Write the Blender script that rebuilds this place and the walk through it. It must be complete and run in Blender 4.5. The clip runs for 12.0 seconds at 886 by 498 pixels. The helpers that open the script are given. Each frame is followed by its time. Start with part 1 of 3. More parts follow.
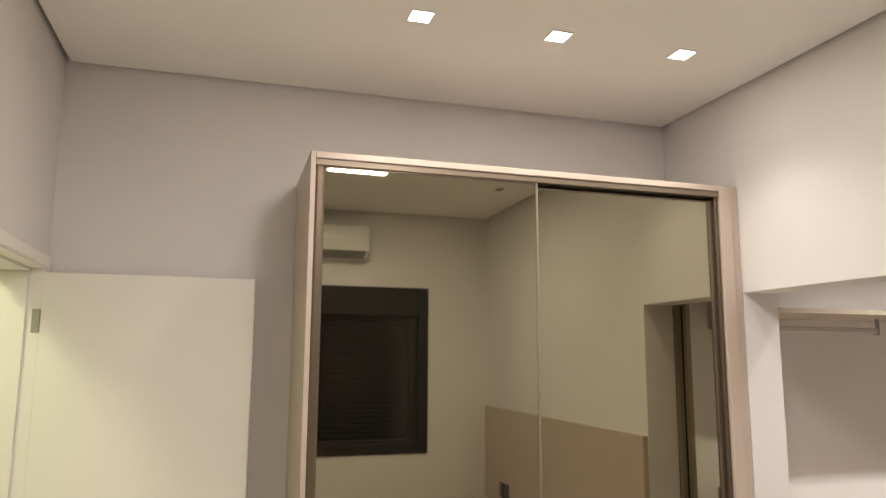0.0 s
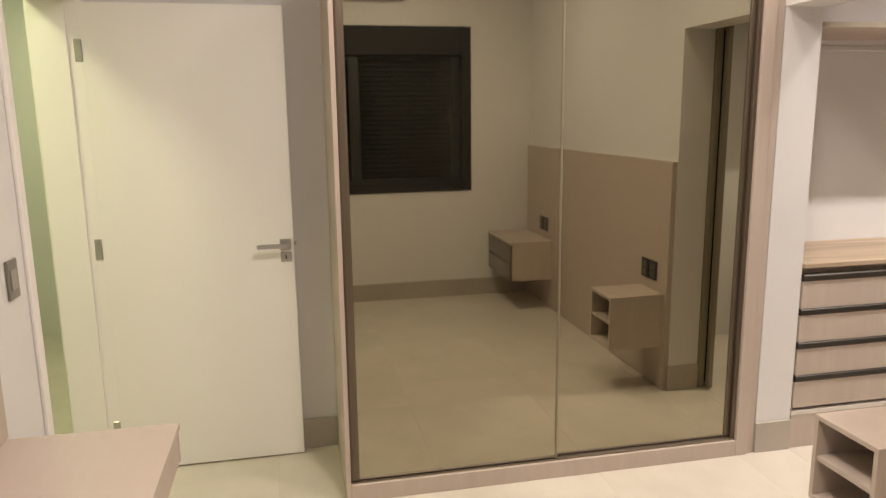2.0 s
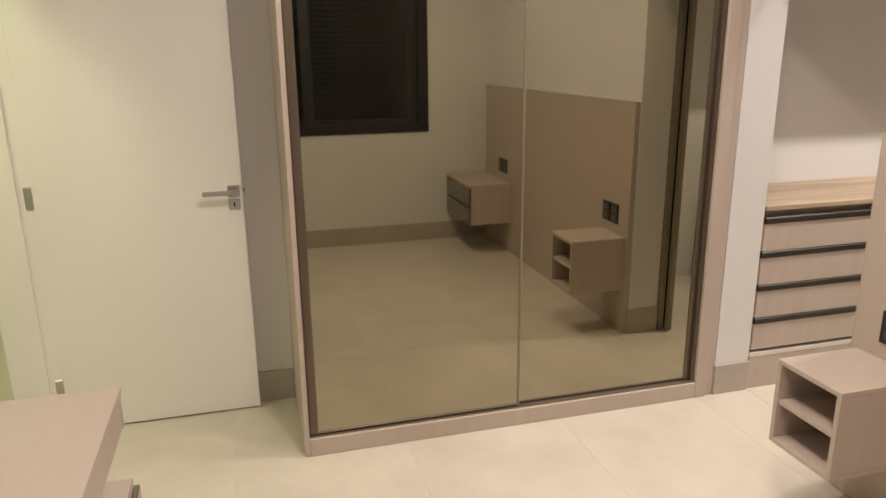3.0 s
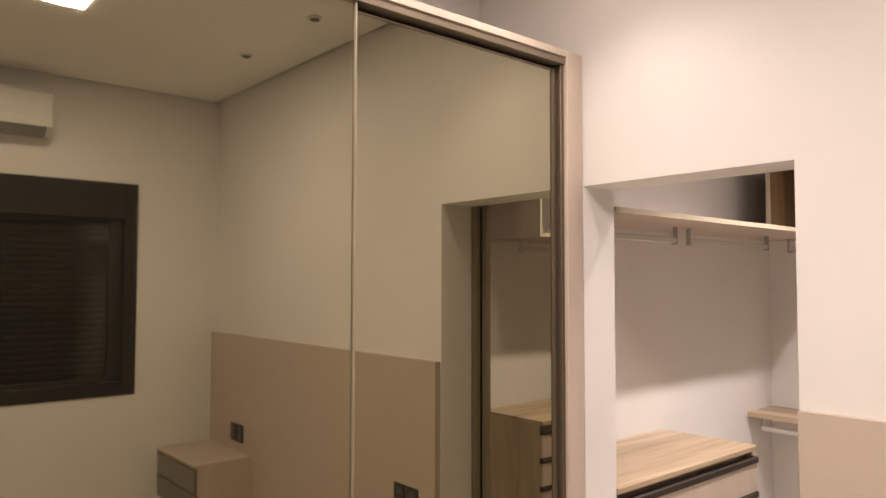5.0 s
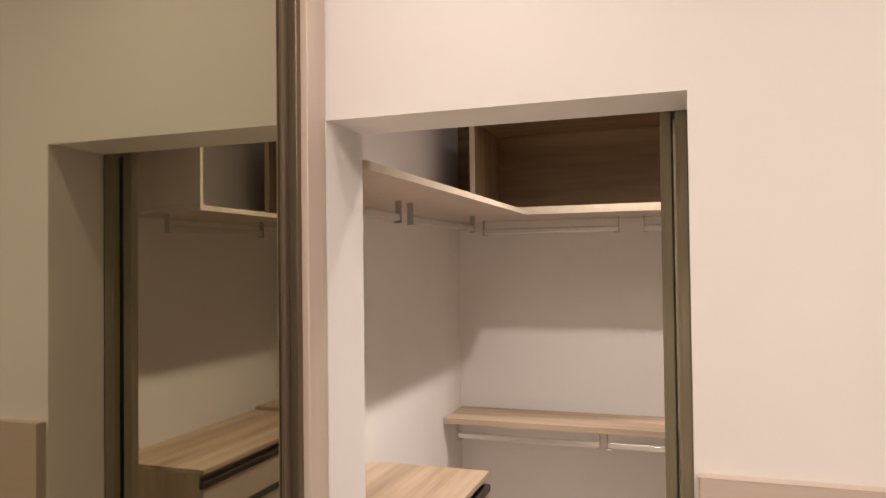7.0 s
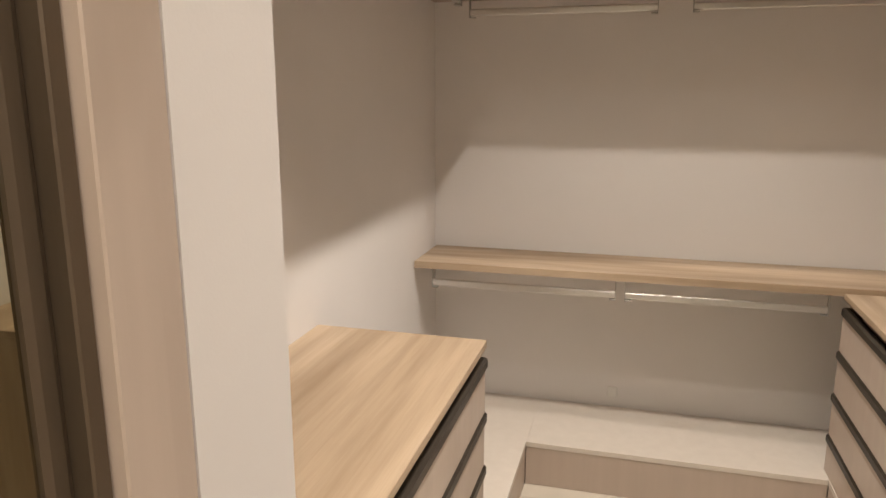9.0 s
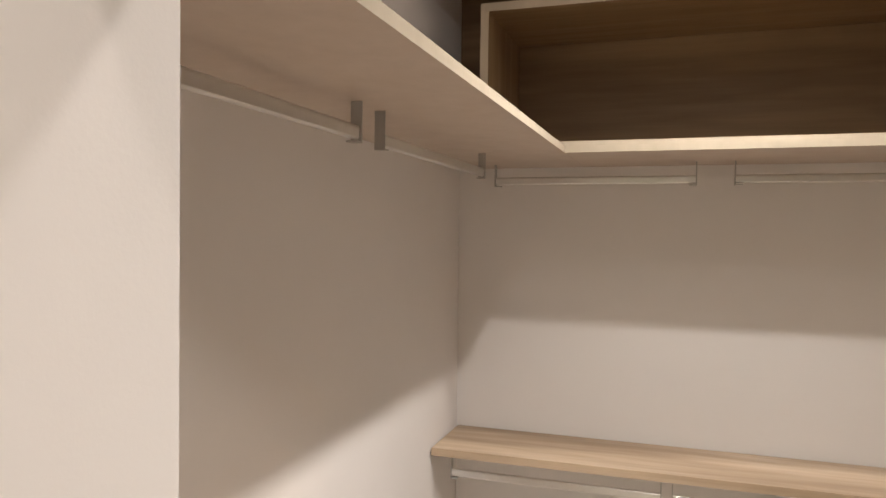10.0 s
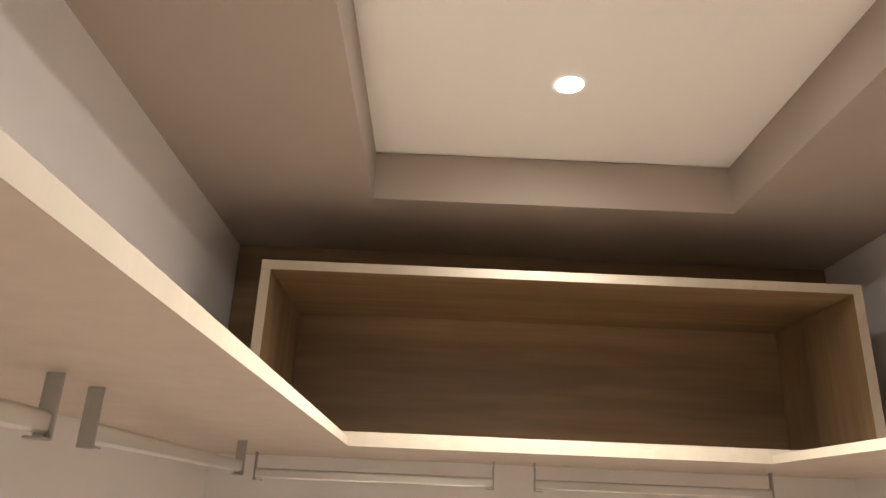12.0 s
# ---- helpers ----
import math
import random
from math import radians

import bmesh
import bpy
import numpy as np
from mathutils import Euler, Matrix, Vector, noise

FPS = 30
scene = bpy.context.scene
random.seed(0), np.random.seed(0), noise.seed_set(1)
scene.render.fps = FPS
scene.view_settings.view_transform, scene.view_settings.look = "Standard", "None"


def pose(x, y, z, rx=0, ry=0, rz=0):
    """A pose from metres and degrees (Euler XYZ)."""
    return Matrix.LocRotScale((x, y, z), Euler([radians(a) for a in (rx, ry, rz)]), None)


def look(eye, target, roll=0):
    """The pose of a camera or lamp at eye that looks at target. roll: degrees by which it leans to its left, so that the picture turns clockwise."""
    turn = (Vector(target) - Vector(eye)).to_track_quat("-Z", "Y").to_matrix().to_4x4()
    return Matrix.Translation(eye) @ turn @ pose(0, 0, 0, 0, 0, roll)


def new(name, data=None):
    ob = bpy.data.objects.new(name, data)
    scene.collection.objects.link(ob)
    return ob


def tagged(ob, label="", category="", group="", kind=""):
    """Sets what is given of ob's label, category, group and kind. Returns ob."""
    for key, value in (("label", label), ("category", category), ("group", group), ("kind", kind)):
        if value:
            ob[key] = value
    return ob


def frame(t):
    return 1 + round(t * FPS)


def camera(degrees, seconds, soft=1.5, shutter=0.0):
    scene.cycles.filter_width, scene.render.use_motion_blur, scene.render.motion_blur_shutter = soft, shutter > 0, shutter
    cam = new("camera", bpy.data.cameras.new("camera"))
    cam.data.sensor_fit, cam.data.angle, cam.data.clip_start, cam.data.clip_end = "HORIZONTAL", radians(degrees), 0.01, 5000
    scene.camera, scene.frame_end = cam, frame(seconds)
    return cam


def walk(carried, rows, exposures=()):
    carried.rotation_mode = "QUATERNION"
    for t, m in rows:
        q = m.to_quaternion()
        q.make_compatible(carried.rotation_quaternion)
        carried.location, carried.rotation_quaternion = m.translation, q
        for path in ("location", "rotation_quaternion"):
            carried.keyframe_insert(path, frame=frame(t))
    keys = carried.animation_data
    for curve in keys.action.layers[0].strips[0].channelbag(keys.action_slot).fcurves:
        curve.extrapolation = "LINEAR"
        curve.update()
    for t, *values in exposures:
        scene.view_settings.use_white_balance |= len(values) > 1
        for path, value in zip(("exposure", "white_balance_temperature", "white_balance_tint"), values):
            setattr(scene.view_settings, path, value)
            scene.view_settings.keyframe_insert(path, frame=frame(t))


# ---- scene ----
cam = camera(63.9, 12.0)
PATH = [
    (0, (-2.231, -2.691, 1.773), (-1.661, -0.798, 2.072), 0.3),
    (0.5, (-2.149, -2.752, 1.762), (-1.522, -0.868, 1.998), 1.3),
    (1, (-2.113, -2.822, 1.729), (-1.563, -0.901, 1.817), 1.1),
    (1.5, (-2.114, -2.849, 1.674), (-1.657, -0.907, 1.532), -0.1),
    (2, (-2.12, -2.823, 1.623), (-1.713, -0.901, 1.252), -0.7),
    (2.5, (-2.093, -2.796, 1.611), (-1.674, -0.919, 1.061), -0.9),
    (2.7, (-2.097, -2.778, 1.613), (-1.655, -0.911, 1.048), -0.7),
    (4.3, (-2.099, -2.049, 1.682), (-1.126, -0.306, 1.55), -0.5),
    (4.5, (-2.109, -1.986, 1.703), (-1.08, -0.273, 1.614), 0.6),
    (5, (-2.108, -1.661, 1.71), (-0.807, -0.145, 1.802), 0.1),
    (5.5, (-2.026, -1.39, 1.725), (-0.513, -0.083, 1.732), -0.6),
    (6, (-1.859, -1.158, 1.731), (-0.191, -0.055, 1.719), -1.6),
    (6.5, (-1.663, -0.978, 1.731), (0.141, -0.114, 1.715), 0.0),
    (7, (-1.416, -0.761, 1.744), (0.477, -0.116, 1.784), -0.7),
    (7.5, (-1.188, -0.637, 1.67), (0.693, -0.002, 1.431), -1.7),
    (7.7, (-1.071, -0.599, 1.658), (0.792, 0.041, 1.311), -2.0),
    (9.3, (-0.467, -0.377, 1.587), (1.425, 0.123, 1.174), 0.6),
    (9.5, (-0.428, -0.375, 1.613), (1.477, 0.149, 1.301), -0.1),
    (10, (-0.267, -0.368, 1.719), (1.632, 0.257, 1.67), 0.7),
    (10.5, (-0.153, -0.35, 1.781), (1.727, 0.319, 1.918), 1.8),
    (11, (-0.038, -0.292, 1.794), (1.866, 0.172, 2.194), 2.1),
    (11.5, (0.063, -0.225, 1.825), (1.965, -0.017, 2.405), 2.3),
    (12, (0.126, -0.235, 1.835), (2.004, -0.242, 2.522), 2.4),
]
walk(cam, [(t, look(eye, target, roll)) for t, eye, target, roll in PATH],
     [(0, 0.05, 6350, 9), (0.5, 0.05, 6350, 9), (1, 0.09, 6350, 9), (1.5, 0.2, 6500, 10), (2, 0.1, 6500, 11), (2.7, -0.06, 6550, 11), (4.5, 0.23, 6450, 13),
      (5, 0.2, 6750, 17), (5.5, 0.05, 6800, 17), (6.5, 0, 6800, 17), (7, 0, 6850, 17), (7.5, 0.12, 7000, 15), (9.5, -0.14, 6700, 10), (10, 0.08, 6450, 10),
      (10.5, 0.4, 6550, 10), (11, 0.75, 6550, 10), (12, 0.66, 6400, 10)])

# ---- world and lights ----
world = bpy.data.worlds.new("night_sky")
scene.world = world
world.use_nodes = True
world.node_tree.nodes["Background"].inputs[0].default_value = (0.012, 0.014, 0.02, 1)
world.node_tree.nodes["Background"].inputs[1].default_value = 0.4
WARM = (1.0, 0.89, 0.79)
CLOSET = (1.0, 0.925, 0.855)


def area_lamp(name, place, size, watts, colour=WARM, spread=170, shape="SQUARE"):
    data = bpy.data.lights.new(name, "AREA")
    data.shape, data.size, data.energy, data.color, data.spread = shape, size, watts, colour, radians(spread)
    ob = new(name, data)
    ob.location = place
    return ob


def cone_lamp(name, place, radius, watts, colour, degrees, blend=0.2):
    """A downlight: an even cone with a soft edge."""
    data = bpy.data.lights.new(name, "SPOT")
    data.shadow_soft_size, data.energy, data.color = radius, watts, colour
    data.spot_size, data.spot_blend = radians(degrees), blend
    ob = new(name, data)
    ob.location = place
    return ob


ROOM_Z, CLOSET_Z, TRAY_Z = 3.013, 2.72, 2.885
SPOTS = [(-1.605, -0.315), (-1.05, -0.315), (-0.49, -0.315)]
CLOSET_SPOTS = [(1.7, -0.55), (1.32, -0.55), (0.82, -0.55)]
for x, y in SPOTS:
    cone_lamp("spot_light", (x, y, ROOM_Z - 0.012), 0.03, 46, WARM, 114, 0.9)
    area_lamp("spot_spill_light", (x, y, ROOM_Z - 0.012), 0.07, 1.3, WARM, 180)
area_lamp("panel_light", (-1.44, -1.78, ROOM_Z - 0.013), 0.38, 37, WARM, 178)
for (x, y), watts in zip(CLOSET_SPOTS, (62, 130, 55)):
    cone_lamp("closet_light", (x, y, TRAY_Z - 0.018), 0.03, watts, CLOSET, 120, 0.9)
    area_lamp("closet_spill_light", (x, y, TRAY_Z - 0.018), 0.06, 1.3, CLOSET, 180, "DISK")
# Hall lamps out of view; the y = 1.75 one is added to brighten the far end.
for y, watts, colour in ((-0.3, 11, (0.98, 1.0, 0.54)), (1.75, 8, (0.98, 1.0, 0.6))):
    area_lamp("hall_light", (-3.65, y, 2.62), 0.3, watts, colour, 175)


# ---- materials ----
def nodes_of(name):
    m = bpy.data.materials.new(name)
    m.use_nodes = True
    nt = m.node_tree
    return m, nt, nt.nodes, nt.links, nt.nodes["Principled BSDF"]


def mix(nt, fac, a, b):
    n = nt.nodes.new("ShaderNodeMix")
    n.data_type = "RGBA"
    n.inputs[6].default_value, n.inputs[7].default_value = (*a, 1), (*b, 1)
    nt.links.new(fac, n.inputs[0])
    return n.outputs[2]


def noise_tex(nt, coord, scale, detail=4, rough=0.55, stretch=(1, 1, 1)):
    mp = nt.nodes.new("ShaderNodeMapping")
    mp.inputs["Scale"].default_value = stretch
    nt.links.new(coord, mp.inputs[0])
    n = nt.nodes.new("ShaderNodeTexNoise")
    n.inputs["Scale"].default_value, n.inputs["Detail"].default_value, n.inputs["Roughness"].default_value = scale, detail, rough
    nt.links.new(mp.outputs[0], n.inputs[0])
    return n.outputs[0]


def bump(nt, height, strength, distance, bsdf):
    b = nt.nodes.new("ShaderNodeBump")
    b.inputs["Strength"].default_value, b.inputs["Distance"].default_value = strength, distance
    nt.links.new(height, b.inputs["Height"])
    nt.links.new(b.outputs[0], bsdf.inputs["Normal"])


def ranged(nt, value, lo, hi, a=0.0, b=1.0):
    r = nt.nodes.new("ShaderNodeMapRange")
    for i, v in enumerate((lo, hi, a, b)):
        r.inputs[i + 1].default_value = v
    nt.links.new(value, r.inputs[0])
    return r.outputs[0]


def painted(name, a, b, rough=0.55, grain=180, relief=0.0006, blotch=1.3):
    """Rolled paint: two close tones in broad patches, fine orange-peel relief."""
    m, nt, ns, ln, p = nodes_of(name)
    c = ns.new("ShaderNodeTexCoord").outputs["Object"]
    broad = ranged(nt, noise_tex(nt, c, blotch, 5), 0.35, 0.65)
    ln.new(mix(nt, broad, a, b), p.inputs["Base Color"])
    fine = noise_tex(nt, c, grain, 3)
    bump(nt, fine, 0.25, relief, p)
    ln.new(ranged(nt, noise_tex(nt, c, 6, 4), 0.3, 0.7, rough - 0.06, rough + 0.06), p.inputs["Roughness"])
    return m


def laminate(name, a, b, rough=0.42, stretch=(1, 1, 0.06)):
    """Melamine board: a plain tone with a faint brushed streak."""
    m, nt, ns, ln, p = nodes_of(name)
    c = ns.new("ShaderNodeTexCoord").outputs["Object"]
    streak = ranged(nt, noise_tex(nt, c, 22, 5, 0.6, stretch), 0.3, 0.7)
    ln.new(mix(nt, streak, a, b), p.inputs["Base Color"])
    ln.new(ranged(nt, noise_tex(nt, c, 9, 4), 0.3, 0.7, rough - 0.05, rough + 0.07), p.inputs["Roughness"])
    bump(nt, noise_tex(nt, c, 320, 2), 0.12, 0.0003, p)
    return m


def oak(name, axis, pale=(0.58, 0.455, 0.325), deep=(0.345, 0.25, 0.165)):
    """Pale oak board with its grain along one axis: broad plank tones, streaks, dark knots, fine pores."""
    m, nt, ns, ln, p = nodes_of(name)
    c = ns.new("ShaderNodeTexCoord").outputs["Object"]

    def st(k):
        return tuple(k if i == axis else 1.0 for i in range(3))
    plank = ranged(nt, noise_tex(nt, c, 6.0, 3, 0.5, st(0.09)), 0.38, 0.62)
    streak = ranged(nt, noise_tex(nt, c, 30, 6, 0.62, st(0.06)), 0.34, 0.68)
    pores = ranged(nt, noise_tex(nt, c, 210, 3, 0.6, st(0.03)), 0.35, 0.65)
    base = mix(nt, plank, deep, pale)
    m2 = ns.new("ShaderNodeMix")
    m2.data_type, m2.blend_type = "RGBA", "MULTIPLY"
    m2.inputs[0].default_value = 0.45
    ln.new(base, m2.inputs[6])
    ln.new(mix(nt, streak, (0.66, 0.60, 0.54), (1.0, 1.0, 1.0)), m2.inputs[7])
    m3 = ns.new("ShaderNodeMix")
    m3.data_type, m3.blend_type = "RGBA", "MULTIPLY"
    m3.inputs[0].default_value = 0.2
    ln.new(m2.outputs[2], m3.inputs[6])
    ln.new(mix(nt, pores, (0.72, 0.68, 0.64), (1.0, 1.0, 1.0)), m3.inputs[7])
    ln.new(m3.outputs[2], p.inputs["Base Color"])
    ln.new(ranged(nt, streak, 0, 1, 0.5, 0.38), p.inputs["Roughness"])
    bump(nt, pores, 0.2, 0.0004, p)
    return m


def metal(name, colour, rough=0.35, axis=2, metallic=0.85):
    m, nt, ns, ln, p = nodes_of(name)
    c = ns.new("ShaderNodeTexCoord").outputs["Object"]
    st = tuple(0.05 if i == axis else 1.0 for i in range(3))
    f = noise_tex(nt, c, 260, 3, 0.6, st)
    dark = tuple(v * 0.82 for v in colour)
    ln.new(mix(nt, f, dark, colour), p.inputs["Base Color"])
    p.inputs["Metallic"].default_value = metallic
    ln.new(ranged(nt, f, 0.2, 0.8, rough - 0.06, rough + 0.08), p.inputs["Roughness"])
    return m


def mirror_glass(name, tint):
    m, nt, ns, ln, p = nodes_of(name)
    c = ns.new("ShaderNodeTexCoord").outputs["Object"]
    p.inputs["Base Color"].default_value = (*tint, 1)
    p.inputs["Metallic"].default_value = 0.99
    ln.new(ranged(nt, noise_tex(nt, c, 3, 4), 0.3, 0.75, 0.012, 0.03), p.inputs["Roughness"])
    return m


def porcelain(name, a, b, rough):
    m, nt, ns, ln, p = nodes_of(name)
    geo = ns.new("ShaderNodeNewGeometry").outputs["Position"]
    info = ns.new("ShaderNodeObjectInfo").outputs["Random"]
    off = ns.new("ShaderNodeVectorMath")
    off.operation = "SCALE"
    off.inputs[0].default_value = (7.3, 4.1, 2.2)
    ln.new(info, off.inputs["Scale"])
    add = ns.new("ShaderNodeVectorMath")
    ln.new(geo, add.inputs[0])
    ln.new(off.outputs[0], add.inputs[1])
    cloud = ranged(nt, noise_tex(nt, add.outputs[0], 2.6, 7, 0.62), 0.32, 0.68)
    speck = ranged(nt, noise_tex(nt, add.outputs[0], 240, 2), 0.35, 0.65)
    base = mix(nt, cloud, a, b)
    m2 = ns.new("ShaderNodeMix")
    m2.data_type, m2.blend_type = "RGBA", "MULTIPLY"
    m2.inputs[0].default_value = 0.3
    ln.new(base, m2.inputs[6])
    ln.new(mix(nt, speck, (0.86, 0.85, 0.83), (1, 1, 1)), m2.inputs[7])
    ln.new(m2.outputs[2], p.inputs["Base Color"])
    ln.new(ranged(nt, cloud, 0, 1, rough - 0.05, rough + 0.07), p.inputs["Roughness"])
    bump(nt, speck, 0.1, 0.0003, p)
    return m


def plain(name, colour, rough=0.5, metallic=0.0):
    m, nt, ns, ln, p = nodes_of(name)
    c = ns.new("ShaderNodeTexCoord").outputs["Object"]
    ln.new(mix(nt, noise_tex(nt, c, 40, 3), tuple(v * 0.93 for v in colour), colour), p.inputs["Base Color"])
    p.inputs["Roughness"].default_value, p.inputs["Metallic"].default_value = rough, metallic
    return m


def glowing(name, colour, strength):
    m, nt, ns, ln, p = nodes_of(name)
    p.inputs["Base Color"].default_value = (0.9, 0.9, 0.9, 1)
    p.inputs["Emission Color"].default_value = (*colour, 1)
    p.inputs["Emission Strength"].default_value = strength
    return m


PAINT = painted("wall_paint", (0.745, 0.72, 0.705), (0.775, 0.75, 0.735))
CEIL = painted("ceiling_paint", (0.88, 0.855, 0.825), (0.90, 0.88, 0.85), 0.7)
# Border greige darkened to hold the shade below the tray lamps.
BORDER = painted("shaded_greige_paint", (0.36, 0.305, 0.255), (0.395, 0.335, 0.28), 0.7)
HALL = painted("hall_paint", (0.66, 0.66, 0.60), (0.70, 0.70, 0.64))
TAUPE = laminate("taupe_laminate", (0.50, 0.415, 0.35), (0.54, 0.45, 0.382))
TAUPE_Y = laminate("taupe_laminate_long", (0.505, 0.42, 0.353), (0.53, 0.44, 0.373), 0.42, (1, 0.08, 6))
EDGE = laminate("cream_edge_band", (0.44, 0.378, 0.285), (0.49, 0.424, 0.325), 0.5)
DECK = laminate("pale_deck_laminate", (0.69, 0.63, 0.56), (0.73, 0.67, 0.60), 0.4)
OAK_X, OAK_Y, OAK_Z = oak("oak_board_x", 0), oak("oak_board_y", 1), oak("oak_board_z", 2)
# Brown oak whose tone is darkened to carry the shade inside the cabinet.
DARKENED_OAK_Y, DARKENED_OAK_Z = [oak("darkened_oak_board_" + n, k, (0.32, 0.22, 0.12), (0.20, 0.13, 0.066)) for n, k in (("y", 1), ("z", 2))]
WHITE = painted("white_lacquer", (0.865, 0.83, 0.785), (0.89, 0.855, 0.81), 0.45, 140, 0.0001, 0.8)
BRONZE = metal("bronze_aluminium", (0.165, 0.127, 0.09), 0.4, 2, 0.6)
BRONZE_PALE = metal("pale_bronze_aluminium", (0.34, 0.295, 0.215), 0.42, 2, 0.45)
PULL = metal("dark_pull_profile", (0.05, 0.04, 0.03), 0.42, 0, 0.4)
BRONZE_X = metal("bronze_aluminium_rail", (0.25, 0.20, 0.15), 0.4, 0, 0.5)
STEEL = metal("satin_steel", (0.55, 0.53, 0.50), 0.33, 0)
RAIL = plain("satin_rail", (0.72, 0.705, 0.68), 0.33, 0.82)
ALU = metal("satin_aluminium", (0.47, 0.46, 0.44), 0.4, 2, 0.5)
MIRROR = mirror_glass("bronze_mirror", (0.385, 0.356, 0.266))
TILE = porcelain("porcelain_tile", (0.59, 0.535, 0.45), (0.685, 0.625, 0.535), 0.34)
SKIRT = porcelain("porcelain_skirting", (0.44, 0.39, 0.335), (0.50, 0.45, 0.385), 0.4)
GROUT = plain("grout", (0.60, 0.545, 0.46), 0.9)
BLACK = plain("black_aluminium", (0.0115, 0.0105, 0.009), 0.7)
SLAT = plain("black_shutter", (0.011, 0.0105, 0.0095), 0.55)
DARKPLATE = plain("graphite_plate", (0.03, 0.028, 0.026), 0.35)
GREYKEY = plain("grey_socket_insert", (0.10, 0.095, 0.085), 0.4)
PANE, _nt, _ns, _ln, _p = nodes_of("window_glass")
_p.inputs["Base Color"].default_value = (0.42, 0.43, 0.41, 1)
_p.inputs["Transmission Weight"].default_value, _p.inputs["Roughness"].default_value = 1.0, 0.01
SWITCH_KEY = plain("taupe_rocker", (0.32, 0.29, 0.25), 0.35)
SWITCH = plain("taupe_switch", (0.20, 0.18, 0.15), 0.35)
PLASTIC = plain("white_plastic", (0.78, 0.77, 0.74), 0.3)
GLOSS_PLASTIC = plain("glossy_white_plastic", (0.78, 0.77, 0.74), 0.12)
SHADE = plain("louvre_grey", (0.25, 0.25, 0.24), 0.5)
SMOKED = plain("smoked_front_glass", (0.26, 0.235, 0.18), 0.06, 0.85)
SASH = plain("black_sash_aluminium", (0.024, 0.024, 0.021), 0.5)
GLOW = glowing("lamp_glow", (1.0, 0.93, 0.82), 14)
PANEL_GLOW = glowing("panel_glow", (1.0, 0.93, 0.82), 9)
HALL_GLOW = glowing("hall_glow", (0.95, 1.0, 0.72), 6)


# ---- building helpers ----
def box(bm, x0, x1, y0, y1, z0, z1, bevel=0.0, segments=1):
    """One box, its edges rounded, added to a bmesh in world metres."""
    b = bmesh.new()
    bmesh.ops.create_cube(b, size=1)
    bmesh.ops.scale(b, vec=(abs(x1 - x0), abs(y1 - y0), abs(z1 - z0)), verts=b.verts)
    bmesh.ops.translate(b, vec=((x0 + x1) / 2, (y0 + y1) / 2, (z0 + z1) / 2), verts=b.verts)
    if bevel:
        bmesh.ops.bevel(b, geom=list(b.edges), offset=bevel, segments=segments, affect="EDGES", profile=0.5)
    join(bm, b)


def join(bm, other):
    me = bpy.data.meshes.new("scratch")
    other.to_mesh(me)
    other.free()
    bm.from_mesh(me)
    bpy.data.meshes.remove(me)


def boxes(*rows, bevel=0.0, segments=1):
    bm = bmesh.new()
    for r in rows:
        box(bm, *r, bevel=bevel, segments=segments)
    return bm


def prism(points, axis, a, b):
    """A profile of (u, v) points drawn out along an axis from a to b: axis 0 takes (y, z), 1 takes (x, z), 2 takes (x, y)."""
    bm = bmesh.new()

    def at(u, v, w):
        return {0: (w, u, v), 1: (u, w, v), 2: (u, v, w)}[axis]
    lo = [bm.verts.new(at(u, v, a)) for u, v in points]
    hi = [bm.verts.new(at(u, v, b)) for u, v in points]
    n = len(points)
    bm.faces.new(lo)
    bm.faces.new(hi)
    for i in range(n):
        bm.faces.new((lo[i], lo[(i + 1) % n], hi[(i + 1) % n], hi[i]))
    bmesh.ops.recalc_face_normals(bm, faces=bm.faces)
    return bm


def rod(p0, p1, r, n=16):
    """A round bar between two points."""
    bm = bmesh.new()
    d = Vector(p1) - Vector(p0)
    bmesh.ops.create_cone(bm, cap_ends=True, segments=n, radius1=r, radius2=r, depth=d.length)
    m = Matrix.Translation((Vector(p0) + Vector(p1)) / 2) @ d.to_track_quat("Z", "Y").to_matrix().to_4x4()
    bmesh.ops.transform(bm, matrix=m, verts=bm.verts)
    return bm


BASE = {}


def mesh_of(name, bm, material, shift=(0, 0, 0)):
    bmesh.ops.translate(bm, vec=-Vector(shift), verts=bm.verts)
    me = bpy.data.meshes.new(name)
    bm.to_mesh(me)
    bm.free()
    me.materials.append(material)
    return me


def thing(name, place, label, category, group="", kind=""):
    """An Empty at the thing's base, which holds its parts."""
    ob = new(name)
    ob.empty_display_size = 0.1
    ob.location = place
    BASE[ob.name] = Vector(place)
    return tagged(ob, label, category, group, kind)


def part(name, bm, material, parent, label=""):
    """Links a bmesh, given in world metres, as one mesh under a thing or under a part."""
    base = BASE[parent.name]
    ob = new(name, mesh_of(name, bm, material, base))
    ob.parent = parent
    BASE[ob.name] = base
    if label:
        ob["label"] = label
    return ob


def setting(name, bm, material, label, category):
    ob = new(name, mesh_of(name, bm, material))
    BASE[ob.name] = Vector((0, 0, 0))
    return tagged(ob, label, category, kind="structure")


# ---- the rooms ----
XW, YS, YN = -2.95, -3.32, 0.553          # bedroom: west, south and north wall faces; the east wall face is x = 0
XI = 0.187                                 # closet face of the wall between bedroom and closet
CE, CN, CS = 2.60, 0.505, -1.655             # closet: east, north and south wall faces
OP_S, OP_N, OP_Z = -0.770, -0.006, 2.066   # opening to the closet
DOOR_S, DOOR_N, DOOR_Z = -0.372, 0.486, 2.115
HX = -3.14                                 # hall face of the west wall

